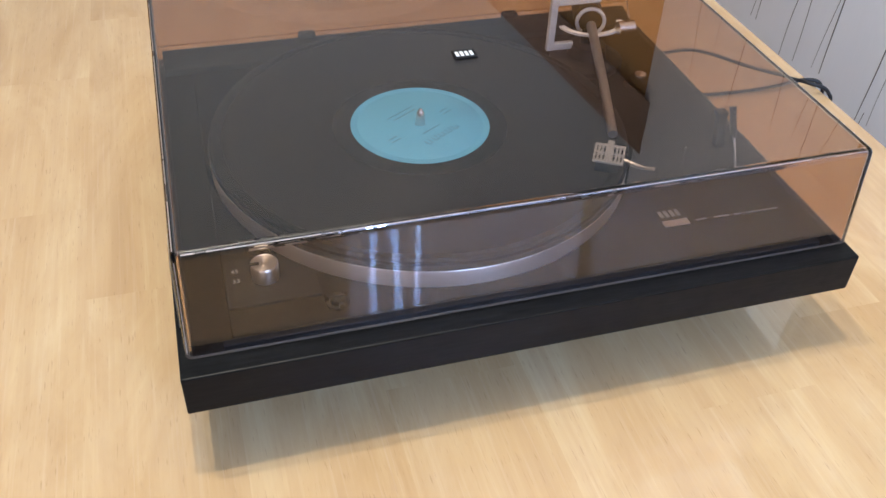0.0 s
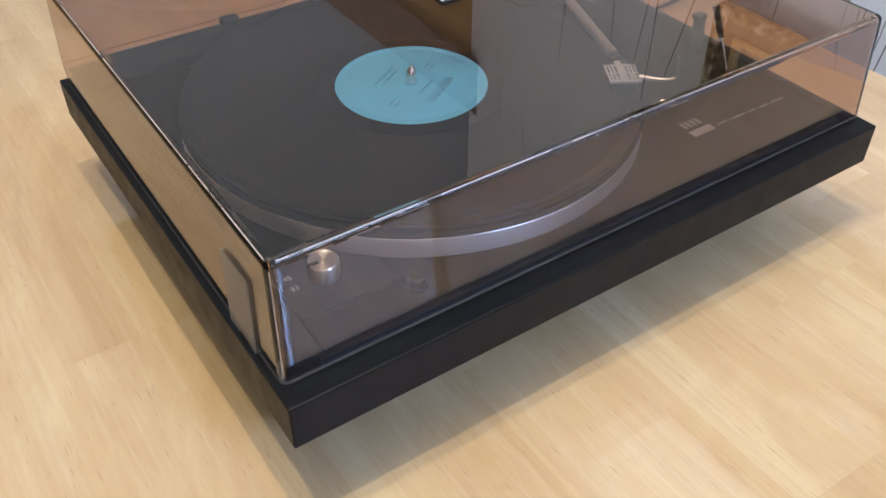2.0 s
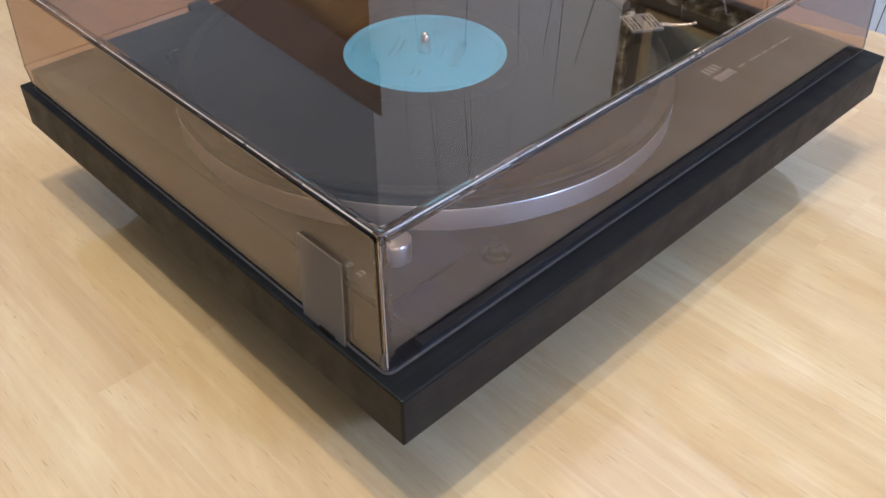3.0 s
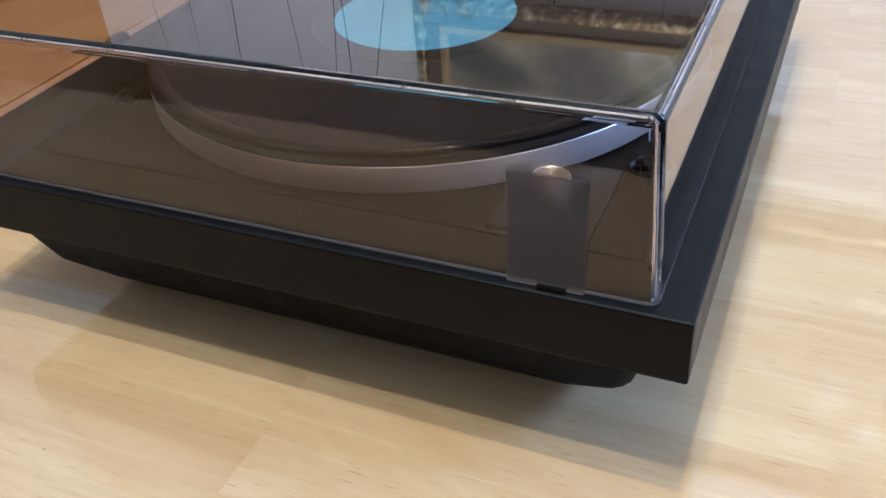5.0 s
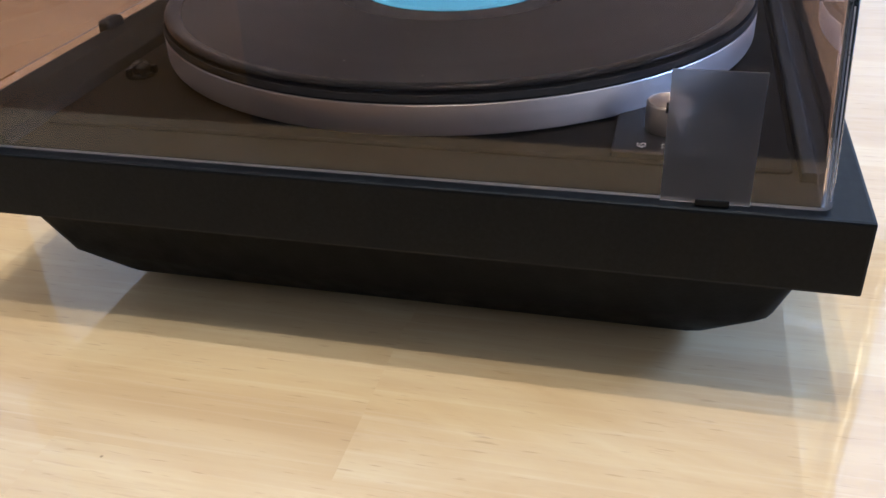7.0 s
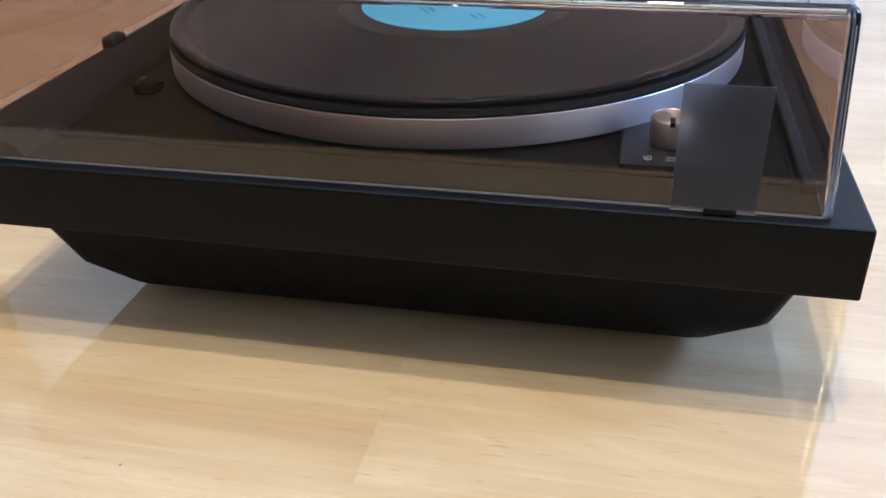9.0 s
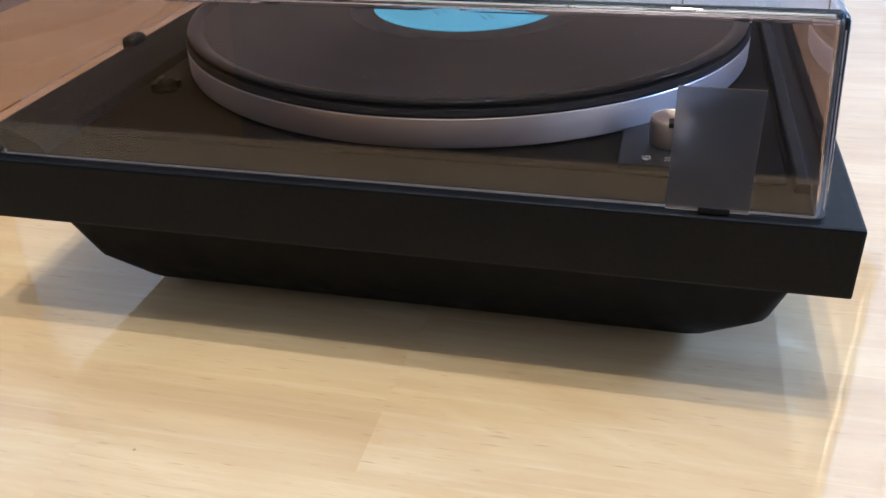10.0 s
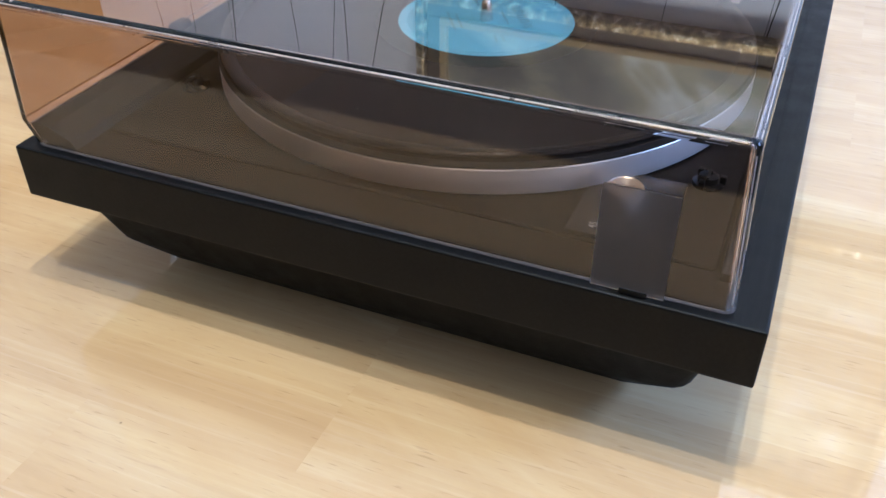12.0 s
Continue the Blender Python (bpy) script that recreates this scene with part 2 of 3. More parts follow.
COVE = painted("brown_frame_hollow", (0.085, 0.060, 0.032), (0.13, 0.09, 0.05), 0.45, 30.0)
FILLET = painted("gold_paint", (0.44, 0.30, 0.12), (0.52, 0.37, 0.17), 0.55, 20.0)
CLOTH = painted("curtain_cloth", (0.55, 0.57, 0.62), (0.62, 0.64, 0.68), 0.9, 12.0)
WINDOWPAINT = painted("window_paint", (0.8, 0.8, 0.79), (0.84, 0.84, 0.83), 0.4)
GLASS = Mat("window_glass", (1, 1, 1), 0.0, IOR=1.45, Transmission_Weight=1.0).m
BULB = Mat("bulb_glass", (0.9, 0.85, 0.75), 0.2).m
BULB.node_tree.nodes["Principled BSDF"].inputs["Emission Color"].default_value = (1.0, 0.80, 0.58, 1)
BULB.node_tree.nodes["Principled BSDF"].inputs["Emission Strength"].default_value = 60


# ---------------------------------------------------------------- mesh helpers
def mesh_of(name, bm, material, smooth=None):
    bmesh.ops.recalc_face_normals(bm, faces=bm.faces)
    me = bpy.data.meshes.new(name)
    if smooth is not None:
        for f in bm.faces:
            f.smooth = True
        for e in bm.edges:
            if len(e.link_faces) == 2 and e.calc_face_angle(0) > radians(smooth):
                e.smooth = False
    bm.to_mesh(me)
    bm.free()
    me.materials.append(material)
    return me


def part(name, bm, material, parent=None, label="", smooth=None):
    ob = new(name, mesh_of(name, bm, material, smooth))
    if parent:
        ob.parent = parent
    if label:
        ob["label"] = label
    return ob


def thing(name, label, category, group="", kind="", place=(0, 0, 0)):
    ob = new(name)
    ob.empty_display_size = 0.02
    ob.location = place
    return tagged(ob, label, category, group, kind)


def box(lo, hi, bevel=0.0, segments=2, bm=None):
    b = bmesh.new()
    bmesh.ops.create_cube(b, size=1)
    for v in b.verts:
        v.co = Vector([lo[i] + (v.co[i] + 0.5) * (hi[i] - lo[i]) for i in range(3)])
    if bevel:
        bmesh.ops.bevel(b, geom=b.edges[:], offset=bevel, segments=segments, affect="EDGES", profile=0.6)
    return join(bm, b)


def join(bm, b):
    if bm is None:
        return b
    me = bpy.data.meshes.new("piece")
    b.to_mesh(me)
    b.free()
    bm.from_mesh(me)
    bpy.data.meshes.remove(me)
    return bm


def lathe(profile, centre=(0, 0, 0), steps=64, bm=None):
    """Turns (radius, z) pairs round a vertical axis."""
    b = bmesh.new()
    rings = []
    for r, z in profile:
        if r < 1e-6:
            rings.append([b.verts.new((centre[0], centre[1], centre[2] + z))])
        else:
            rings.append([b.verts.new((centre[0] + r * math.cos(a), centre[1] + r * math.sin(a), centre[2] + z))
                          for a in (2 * math.pi * k / steps for k in range(steps))])
    for p, q in zip(rings, rings[1:]):
        for k in range(steps):
            j = (k + 1) % steps
            if len(p) == 1:
                b.faces.new((p[0], q[j], q[k]))
            elif len(q) == 1:
                b.faces.new((p[k], p[j], q[0]))
            else:
                b.faces.new((p[k], p[j], q[j], q[k]))
    return join(bm, b)


def prism(points, depth, bm=None, bevel=0.0):
    """A polygon (list of 3D points) pushed along the vector depth."""
    b = bmesh.new()
    f = b.faces.new([b.verts.new(p) for p in points])
    out = bmesh.ops.extrude_face_region(b, geom=[f])
    for v in (g for g in out["geom"] if isinstance(g, bmesh.types.BMVert)):
        v.co += Vector(depth)
    if bevel:
        bmesh.ops.bevel(b, geom=b.edges[:], offset=bevel, segments=2, affect="EDGES", profile=0.6)
    return join(bm, b)


def tube(points, radius, bm=None, sides=10, smooth_steps=6):
    """A round rod along a smooth line through the points; radius may change from end to end."""
    pts = [Vector(p) for p in points]
    line = []
    for i in range(len(pts) - 1):
        p0, p1, p2, p3 = pts[max(i - 1, 0)], pts[i], pts[i + 1], pts[min(i + 2, len(pts) - 1)]
        for k in range(smooth_steps):
            s = k / smooth_steps
            line.append(0.5 * (2 * p1 + (p2 - p0) * s + (2 * p0 - 5 * p1 + 4 * p2 - p3) * s * s + (3 * p1 - p0 - 3 * p2 + p3) * s ** 3))
    line.append(pts[-1])
    b = bmesh.new()
    rings = []
    r0, r1 = radius if isinstance(radius, tuple) else (radius, radius)
    up = Vector((0, 0, 1))
    for i, p in enumerate(line):
        d = (line[min(i + 1, len(line) - 1)] - line[max(i - 1, 0)]).normalized()
        side = d.cross(up)
        side = side.normalized() if side.length > 1e-4 else Vector((1, 0, 0))
        top = side.cross(d)
        r = r0 + (r1 - r0) * i / (len(line) - 1)
        rings.append([b.verts.new(p + r * (math.cos(a) * side + math.sin(a) * top)) for a in (2 * math.pi * k / sides for k in range(sides))])
    for p, q in zip(rings, rings[1:]):
        for k in range(sides):
            j = (k + 1) % sides
            b.faces.new((p[k], p[j], q[j], q[k]))
    b.faces.new(rings[0])
    b.faces.new(rings[-1])
    return join(bm, b)


def loft(rings, bm=None, cap=True):
    """Joins equal-sized rings of points with faces."""
    b = bmesh.new()
    vs = [[b.verts.new(p) for p in r] for r in rings]
    n = len(rings[0])
    for p, q in zip(vs, vs[1:]):
        for k in range(n):
            j = (k + 1) % n
            b.faces.new((p[k], p[j], q[j], q[k]))
    if cap:
        b.faces.new(vs[0])
        b.faces.new(vs[-1])
    return join(bm, b)


def rounded_rect(x0, y0, x1, y1, z, r, n=4):
    pts = []
    for cx, cy, a0 in ((x1 - r, y1 - r, 0), (x0 + r, y1 - r, 90), (x0 + r, y0 + r, 180), (x1 - r, y0 + r, 270)):
        for k in range(n + 1):
            a = radians(a0 + 90 * k / n)
            pts.append((cx + r * math.cos(a), cy + r * math.sin(a), z))
    return pts


def print_bars(name, bars, z, material, parent, label=""):
    """Flat printed shapes on a level face: bars are (x0, y0, x1, y1)."""
    bm = bmesh.new()
    for x0, y0, x1, y1 in bars:
        box((x0, y0, z), (x1, y1, z + 0.0003), bm=bm)
    return part(name, bm, material, parent, label)


# ---------------------------------------------------------------- the room
X_WALL, Y_WALL, X_LEFT, Y_FRONT, Z_FLOOR, Z_CEIL = 1.09, 1.36, -2.2, -1.7, -0.75, 1.75


def wall(name, lo, hi, material, label):
    return tagged(part(name, box(lo, hi), material), label, "wall", kind="structure")


tagged(part("floor", box((X_LEFT - .1, Y_FRONT - .1, Z_FLOOR - .1), (X_WALL + .1, Y_WALL + .1, Z_FLOOR)), FLOOR),
       "brown wooden floorboards of the room", "floor", kind="structure")
tagged(part("ceiling", box((X_LEFT - .1, Y_FRONT - .1, Z_CEIL), (X_WALL + .1, Y_WALL + .1, Z_CEIL + .1)), CEILING),
       "plain white painted ceiling of the room", "ceiling", kind="structure")
wall_right = wall("wall_east", (X_WALL, Y_FRONT - .1, Z_FLOOR), (X_WALL + .1, Y_WALL + .1, Z_CEIL), WALLPAPER,
                  "white papered wall with thin black reed strokes")
back = wall("wall_north", (X_LEFT, Y_WALL, Z_FLOOR), (X_WALL, Y_WALL + .1, Z_CEIL), PALE, "grey plaster wall with a salmon lower field")
part("salmon_field", box((X_LEFT, Y_WALL - 0.004, Z_FLOOR), (X_WALL, Y_WALL, 0.03)), SALMON, back, "salmon orange painted wall field")
part("salmon_gable", prism([(0.101, Y_WALL - 0.004, 0.031), (X_WALL - 0.001, Y_WALL - 0.004, 0.031), (X_WALL - 0.001, Y_WALL - 0.004, 0.984)], (0, 0.004, 0)),
     SALMON, back, "salmon orange painted gable under the beam")
part("diagonal_beam", prism([(0.03, Y_WALL - 0.004, 0.03), (0.10, Y_WALL - 0.004, 0.03), (X_WALL - 0.001, Y_WALL - 0.004, 0.985), (X_WALL - 0.001, Y_WALL - 0.004, 1.135)],
                            (0, -0.03, 0)), BEAM, back, "brown diagonal wooden beam on the wall")

# the south wall with two windows


def pierced_wall(name, label, material, x0, x1, y0, y1, openings):
    """A wall along x, of pieces round its openings (x0, x1, z0, z1)."""
    w = thing(name, label, "wall", kind="structure")
    left = x0
    for o0, o1, z0, z1 in openings:
        for a, b, c, d in ((left, o0, Z_FLOOR, Z_CEIL), (o0, o1, Z_FLOOR, z0), (o0, o1, z1, Z_CEIL)):
            part("wall_piece", box((a, y0, c), (b, y1, d)), material, w)
        left = o1
    part("wall_piece", box((left, y0, Z_FLOOR), (x1, y1, Z_CEIL)), material, w)


def window(name, outer, inner, opening):
    win = thing(name, "white framed window with two clear panes", "window", kind="structure")
    x0, x1, z0, z1 = opening
    xm, w = (x0 + x1) / 2, .04
    bm = bmesh.new()
    for a, b, c, d in ((x0, x1, z0, z0 + w), (x0, x1, z1 - w, z1), (x0, x0 + w, z0 + w, z1 - w), (x1 - w, x1, z0 + w, z1 - w), (xm - w / 2, xm + w / 2, z0 + w, z1 - w)):
        box((a, outer, c), (b, inner, d), bm=bm)
    part("window_frame", bm, WINDOWPAINT, win)
    mid = (outer + inner) / 2
    for a, b in ((x0 + w, xm - w / 2), (xm + w / 2, x1 - w)):
        pane = part("pane", box((a, mid - .003, z0 + w), (b, mid + .003, z1 - w)), GLASS, win, "clear window pane")
        pane.visible_shadow = False


# the first, western opening is unseen, added to carry its fill light
OPENINGS = ((-1.42, -0.48, 0.22, 1.48), (0.31, 1.08, 0.74, 1.70))
wall("wall_west", (X_LEFT - .1, Y_FRONT - .1, Z_FLOOR), (X_LEFT, Y_WALL + .1, Z_CEIL), BROWNWALL, "dark brown painted plaster wall of the room")
pierced_wall("wall_south", "grey plaster wall with two windows", PALE, X_LEFT, X_WALL, Y_FRONT - .1, Y_FRONT, OPENINGS)
for k, opening in enumerate(OPENINGS):
    window("window_%d" % (k + 1), Y_FRONT - .08, Y_FRONT - .02, opening)

# curtain of four hanging lengths with three narrow wavy gaps between them
GAPS = ((0.434, 0.020, 0.4), (0.498, 0.024, 1.9), (0.560, 0.018, 3.0))
CURTAIN_LOW, CURTAIN_HIGH = 0.94, 1.52


def gap_line(x, phase, z):
    s = (z - CURTAIN_LOW) / (CURTAIN_HIGH - CURTAIN_LOW)
    return x + 0.006 * math.sin(9.0 * s + phase) + 0.004 * math.sin(23.0 * s + 2 * phase) + 0.012 * max(0, s - 0.72) / 0.28


def curtain_length(left, right):
    bm = bmesh.new()
    rows = []
    for i in range(25):
        z = CURTAIN_LOW - 0.10 + (CURTAIN_HIGH - CURTAIN_LOW + 0.20) * i / 24
        xa, xb = left(z), right(z)
        rows.append([bm.verts.new((xa + (xb - xa) * k / 8, -1.642 + 0.003 * math.sin(k * math.pi / 4), z)) for k in range(9)])
    for p, q in zip(rows, rows[1:]):
        for k in range(8):
            bm.faces.new((p[k], p[k + 1], q[k + 1], q[k]))
    bmesh.ops.solidify(bm, geom=bm.faces[:], thickness=0.0015)
    return bm


curtain = thing("curtain", "pale drawn window curtain with narrow bright gaps", "curtain")
edges = [lambda z: 0.30] + [(lambda z, g=g, d=d: gap_line(g[0], g[2], z) + d * g[1] / 2) for g in GAPS for d in (-1, 1)] + [lambda z: 1.085]
for k in range(4):
    part("curtain_length", curtain_length(edges[2 * k], edges[2 * k + 1]), CLOTH, curtain, "hanging length of pale curtain cloth", 60)
part("curtain_rail", tube([(0.29, -1.640, 1.635), (0.69, -1.640, 1.635), (1.088, -1.640, 1.635)], 0.008), BLACK, curtain, "thin dark curtain rail")

# reed strokes printed on the wallpaper
rng = random.Random(11)
bm = bmesh.new()


def stroke(bm, y, z, height, lean, bend, width):
    """One thin printed reed, rising from its foot with a lean and a bend."""
    left, right = [], []
    n = 12
    for k in range(n + 1):
        s = k / n
        cy = y + lean * s + bend * s * s + 0.004 * math.sin(7 * s + 40 * y)
        w = width * (0.35 + 0.65 * math.sin(math.pi * min(1, 0.15 + 0.8 * s)))
        cz = z + height * s
        left.append(bm.verts.new((X_WALL - 0.0006, cy - w, cz)))
        right.append(bm.verts.new((X_WALL - 0.0006, cy + w, cz)))
    for k in range(n):
        bm.faces.new((left[k], right[k], right[k + 1], left[k + 1]))


# reeds in two storeys: their feet in the lower one stand at (y, number), the upper ones rise from behind the table's height
LOWER = ((1.27, 2), (1.13, 1), (1.02, 2), (.928, 1), (.888, 1), (.806, 2), (.690, 1), (.660, 1), (.560, 2), (.43, 1), (.36, 2), (.24, 1), (.10, 2), (-.04, 1), (-.2, 2), (-.42, 1), (-.7, 2), (-1.0, 1), (-1.3, 2))
UPPER = ((1.235, 1), (1.125, 2), (1.02, 2), (.905, 1), (.79, 2), (.675, 1), (.54, 1), (.40, 2), (.22, 1), (.05, 2), (-.15, 1), (-.42, 2), (-.68, 1), (-.95, 2), (-1.25, 1))
for feet, z_foot, tall in ((LOWER, -0.33, 0.50), (LOWER, -0.74, 0.38), (UPPER, 0.20, 0.62), (UPPER, 0.95, 0.55)):
    for y, count in feet:
        z = z_foot + rng.uniform(-0.02, 0.05)
        for j in range(count):
            stroke(bm, y + 0.022 * j, z, tall * rng.uniform(0.8, 1.1), rng.uniform(-0.035, 0.005) - 0.03 * j, rng.uniform(-0.07, 0.07), rng.uniform(0.0005, 0.0015))
part("reed_print", bm, INK, wall_right, "thin black printed reed strokes")

# framed painting on the papered wall
pic = thing("framed_painting", "landscape painting in an ornate gilded frame on the papered wall", "painting")
PY0, PY1, PZ0, PZ1, FW = -0.30, 0.632, 0.548, 1.18, 0.056


def frame_strip(lo, hi, a, b, depth, bevel):
    """One strip of a frame side, between the fractions a and b of its width counted from the outside."""
    (ya, za), (yb, zb) = lo, hi
    if yb - ya > zb - za:
        outer = za < 0.8
        z0, z1 = (za + FW * a, za + FW * b) if outer else (zb - FW * b, zb - FW * a)
        return box((X_WALL - depth, ya + FW * a, z0), (X_WALL - .001, yb - FW * a, z1), bevel, 2)
    outer = ya < 0.1
    y0, y1 = (ya + FW * a, ya + FW * b) if outer else (yb - FW * b, yb - FW * a)
    return box((X_WALL - depth, y0, za - FW + FW * b), (X_WALL - .001, y1, zb + FW - FW * b), bevel, 2)


for lo, hi in (((PY0, PZ0), (PY1, PZ0 + FW)), ((PY0, PZ1 - FW), (PY1, PZ1)), ((PY0, PZ0 + FW), (PY0 + FW, PZ1 - FW)), ((PY1 - FW, PZ0 + FW), (PY1, PZ1 - FW))):
    side = part("frame_side", frame_strip(lo, hi, .30, .78, .022, .003), COVE, pic, "dark brown hollow of the frame side")
    part("frame_bead", frame_strip(lo, hi, 0.0, .32, .036, .005), GILT, side, "ornate pale gilded outer bead")
    part("frame_fillet", frame_strip(lo, hi, .76, 1.0, .029, .003), FILLET, side, "plain gold inner fillet")
part("canvas", box((X_WALL - .018, PY0 + FW, PZ0 + FW), (X_WALL - .012, PY1 - FW, PZ1 - FW)), CANVAS, pic, "dim oil landscape with pale clouds")

# two-bulb lamp under the ceiling
fit_ = thing("ceiling_lamp", "ceiling lamp with two bare warm bulbs", "lamp")
part("bar", tube([(-0.26, 0.19, 1.615), (-0.08, 0.105, 1.615), (0.10, 0.02, 1.615)], 0.010), BLACK, fit_)
part("rod", tube([(-0.08, 0.105, 1.62), (-0.08, 0.105, 1.70), (-0.08, 0.105, Z_CEIL)], 0.008), BLACK, fit_)
for x, y in ((-0.22, 0.17), (0.06, 0.04)):
    part("socket", lathe([(0, .075), (.016, .075), (.018, .05), (.015, .045), (0, .045)], (x, y, 1.53), 24), BLACK, fit_)
    b = part("bulb", lathe([(0, -.035), (.018, -.03), (.03, -.012), (.033, .005), (.026, .025), (.014, .043), (0, .046)], (x, y, 1.53), 24), BULB, fit_, "glowing warm bulb", 40)
    b.visible_shadow = False

# ---------------------------------------------------------------- the table
TX0, TX1, TY0, TY1 = -0.262, 0.652, -0.25, 0.738
table = thing("table", "light varnished beech table of glued staves", "table")
part("apron", box((TX0 + .05, TY0 + .05, -0.12), (TX1 - .05, TY1 - .05, -0.033)), TABLE, table)
for x in (TX0 + .06, TX1 - .12):
    for y in (TY0 + .06, TY1 - .12):
        part("leg", box((x, y, Z_FLOOR), (x + .06, y + .06, -0.033), 0.004), TABLE, table)

# ---------------------------------------------------------------- the turntable
PX, PY, ZB, ZT = 0.44, 0.368, 0.054, 0.083
SX, SY = 0.1860, 0.1845
deck = thing("turntable", "black record player with a closed smoked dust cover on the table", "record player")


def plinth():
    bm = box((0, 0, ZB), (PX, PY, ZT), 0.0012, 2)
    return part("plinth", bm, FOIL, deck, "black foil-wrapped plinth with faint grain")


def pan():
    """Moulded bottom tray: steep upper wall, then a long slope to the flat underside."""
    def ring(dx, dy0, dy1, z, r):
        return rounded_rect(dx, dy0, PX - dx, PY - dy1, z, r)
    return part("bottom_tray", loft([ring(.004, .019, .034, ZB + .001, .004), ring(.0130, .0235, .038, .030, .012),
                                     ring(.029, .039, .048, .011, .016), ring(.043, .050, .056, .0035, .016)]), PAN, deck, "matt black moulded bottom tray", 25)


plinth()
pan()
for x in (.08, PX - .08):
    for y in (.09, PY - .09):
        part("foot", lathe([(0, 0), (.014, 0), (.015, .001), (.015, .004), (0, .004)], (x, y, 0), 24), RUBBER, deck, "round rubber foot", 40)


def deck_plate():
    part("deck_surround", box((.0085, .0172, ZT - .0005), (.4315, .3340, ZT + .0009), .0004), DECK, deck, "matt dark surround of the deck plate")
    return part("deck_plate", loft([rounded_rect(.031, .0245, .412, .333, ZT - .001, .003), rounded_rect(.031, .0245, .412, .333, ZT + .0018, .003),
                                    rounded_rect(.0318, .0253, .4112, .3322, ZT + .0026, .003)]), DECK, deck, "dark brown-black painted deck plate", 30)


def hinge_beam():
    prof = [(.335, ZT), (.338, ZT + .0045), (.350, ZT + .010), (.358, ZT + .0118), (.3625, ZT + .010), (.3635, ZT)]
    bm = prism([(.010, y, z) for y, z in prof], (.420, 0, 0), bevel=0.0006)
    beam = part("hinge_beam", bm, RIDGE, deck, "raised black beam along the back edge", 30)
    for x in (.124, .31):
        part("hinge_nub", box((x, .356, ZT + .007), (x + .015, .3650, ZT + .0160), 0.003, 3), BLACK, beam, "small rounded black hinge nub", 40)


def front_rail():
    """A low black rail between the deck plate and the cover's front."""
    bm = prism([(.026, y, z) for y, z in ((.0168, ZT), (.0172, ZT + .0042), (.0180, ZT + .0048), (.0216, ZT + .0048), (.0224, ZT + .0042), (.0228, ZT))], (.392, 0, 0), bevel=0.0003)
    part("front_rail", bm, RUBBER, deck, "low matt black rail along the front", 30)


deck_plate()
hinge_beam()
front_rail()
ZD = ZT + .0026


def platter():
    p = part("platter", lathe([(0, .0015), (.146, .0015), (.150, .0), (.1515, .0008), (.152, .002), (.152, .0136), (.1518, .0139), (.148, .0140), (0, .0140)],
                              (SX, SY, ZD + .0010), 160), RIM, deck, "brushed aluminium platter rim", 30)
    part("rubber_mat", lathe([(0, .0142), (.1517, .0142), (.1521, .0150), (.1512, .0176), (.1470, .0180), (0, .0180)], (SX, SY, ZD + .0010), 128), RUBBER, p, "black rubber platter mat", 30)
    part("spindle", lathe([(0, .033), (.0012, .0325), (.0028, .030), (.0035, .026), (.0036, .0192), (0, .0192)], (SX, SY, ZD + .0010), 32), SILVER, p, "polished steel centre spindle", 50)


platter()

record = thing("vinyl_record", "black vinyl record with a teal paper label on the platter", "record", place=(SX, SY, ZD + .0192))
part("disc", lathe([(.0037, 0), (.1450, 0), (.1496, .0003), (.1506, .0011), (.1507, .0018), (.1502, .0025), (.1492, .0030), (.1478, .0032), (.1464, .0030), (.1450, .0024), (.1436, .0018), (.1425, .0016), (.0600, .0015), (.0512, .0019), (.0037, .0019), (.0037, 0)], steps=192), VINYL, record, "glossy grooved vinyl disc", 50)
lab = part("record_label", lathe([(.0038, .0020), (.0508, .0020), (.0507, .00225), (.0463, .00225), (.0460, .00215), (.0457, .00215), (.0454, .00225), (.0038, .00225), (.0038, .0020)], steps=96), LABEL, record, "teal paper label with a pressed ring", 50)


def label_print():
    bm = bmesh.new()
    for k in range(5):
        x = -.014 + k * .007
        for dx, dy, w, h in ((-.0021, 0, .0011, .0055), (.0014, 0, .0011, .0055), (0, .0022, .0038, .0009)):
            box((x + dx - w / 2, .021 + dy - h / 2, .0023), (x + dx + w / 2, .021 + dy + h / 2, .0025), bm=bm)
    for y, w in ((.0105, .018), (-.0165, .022), (-.021, .028)):
        box((-w / 2, y, .0023), (w / 2, y + .0011, .0025), bm=bm)
    for x, y in ((-.030, .003), (-.030, -.001), (.024, .003), (.024, -.001)):
        box((x, y, .0023), (x + .009, y + .0012, .0025), bm=bm)
    ob = part("label_print", bm, PRINT, lab, "dark printed bars on the label")
    ob.rotation_euler = (0, 0, radians(-148))


label_print()


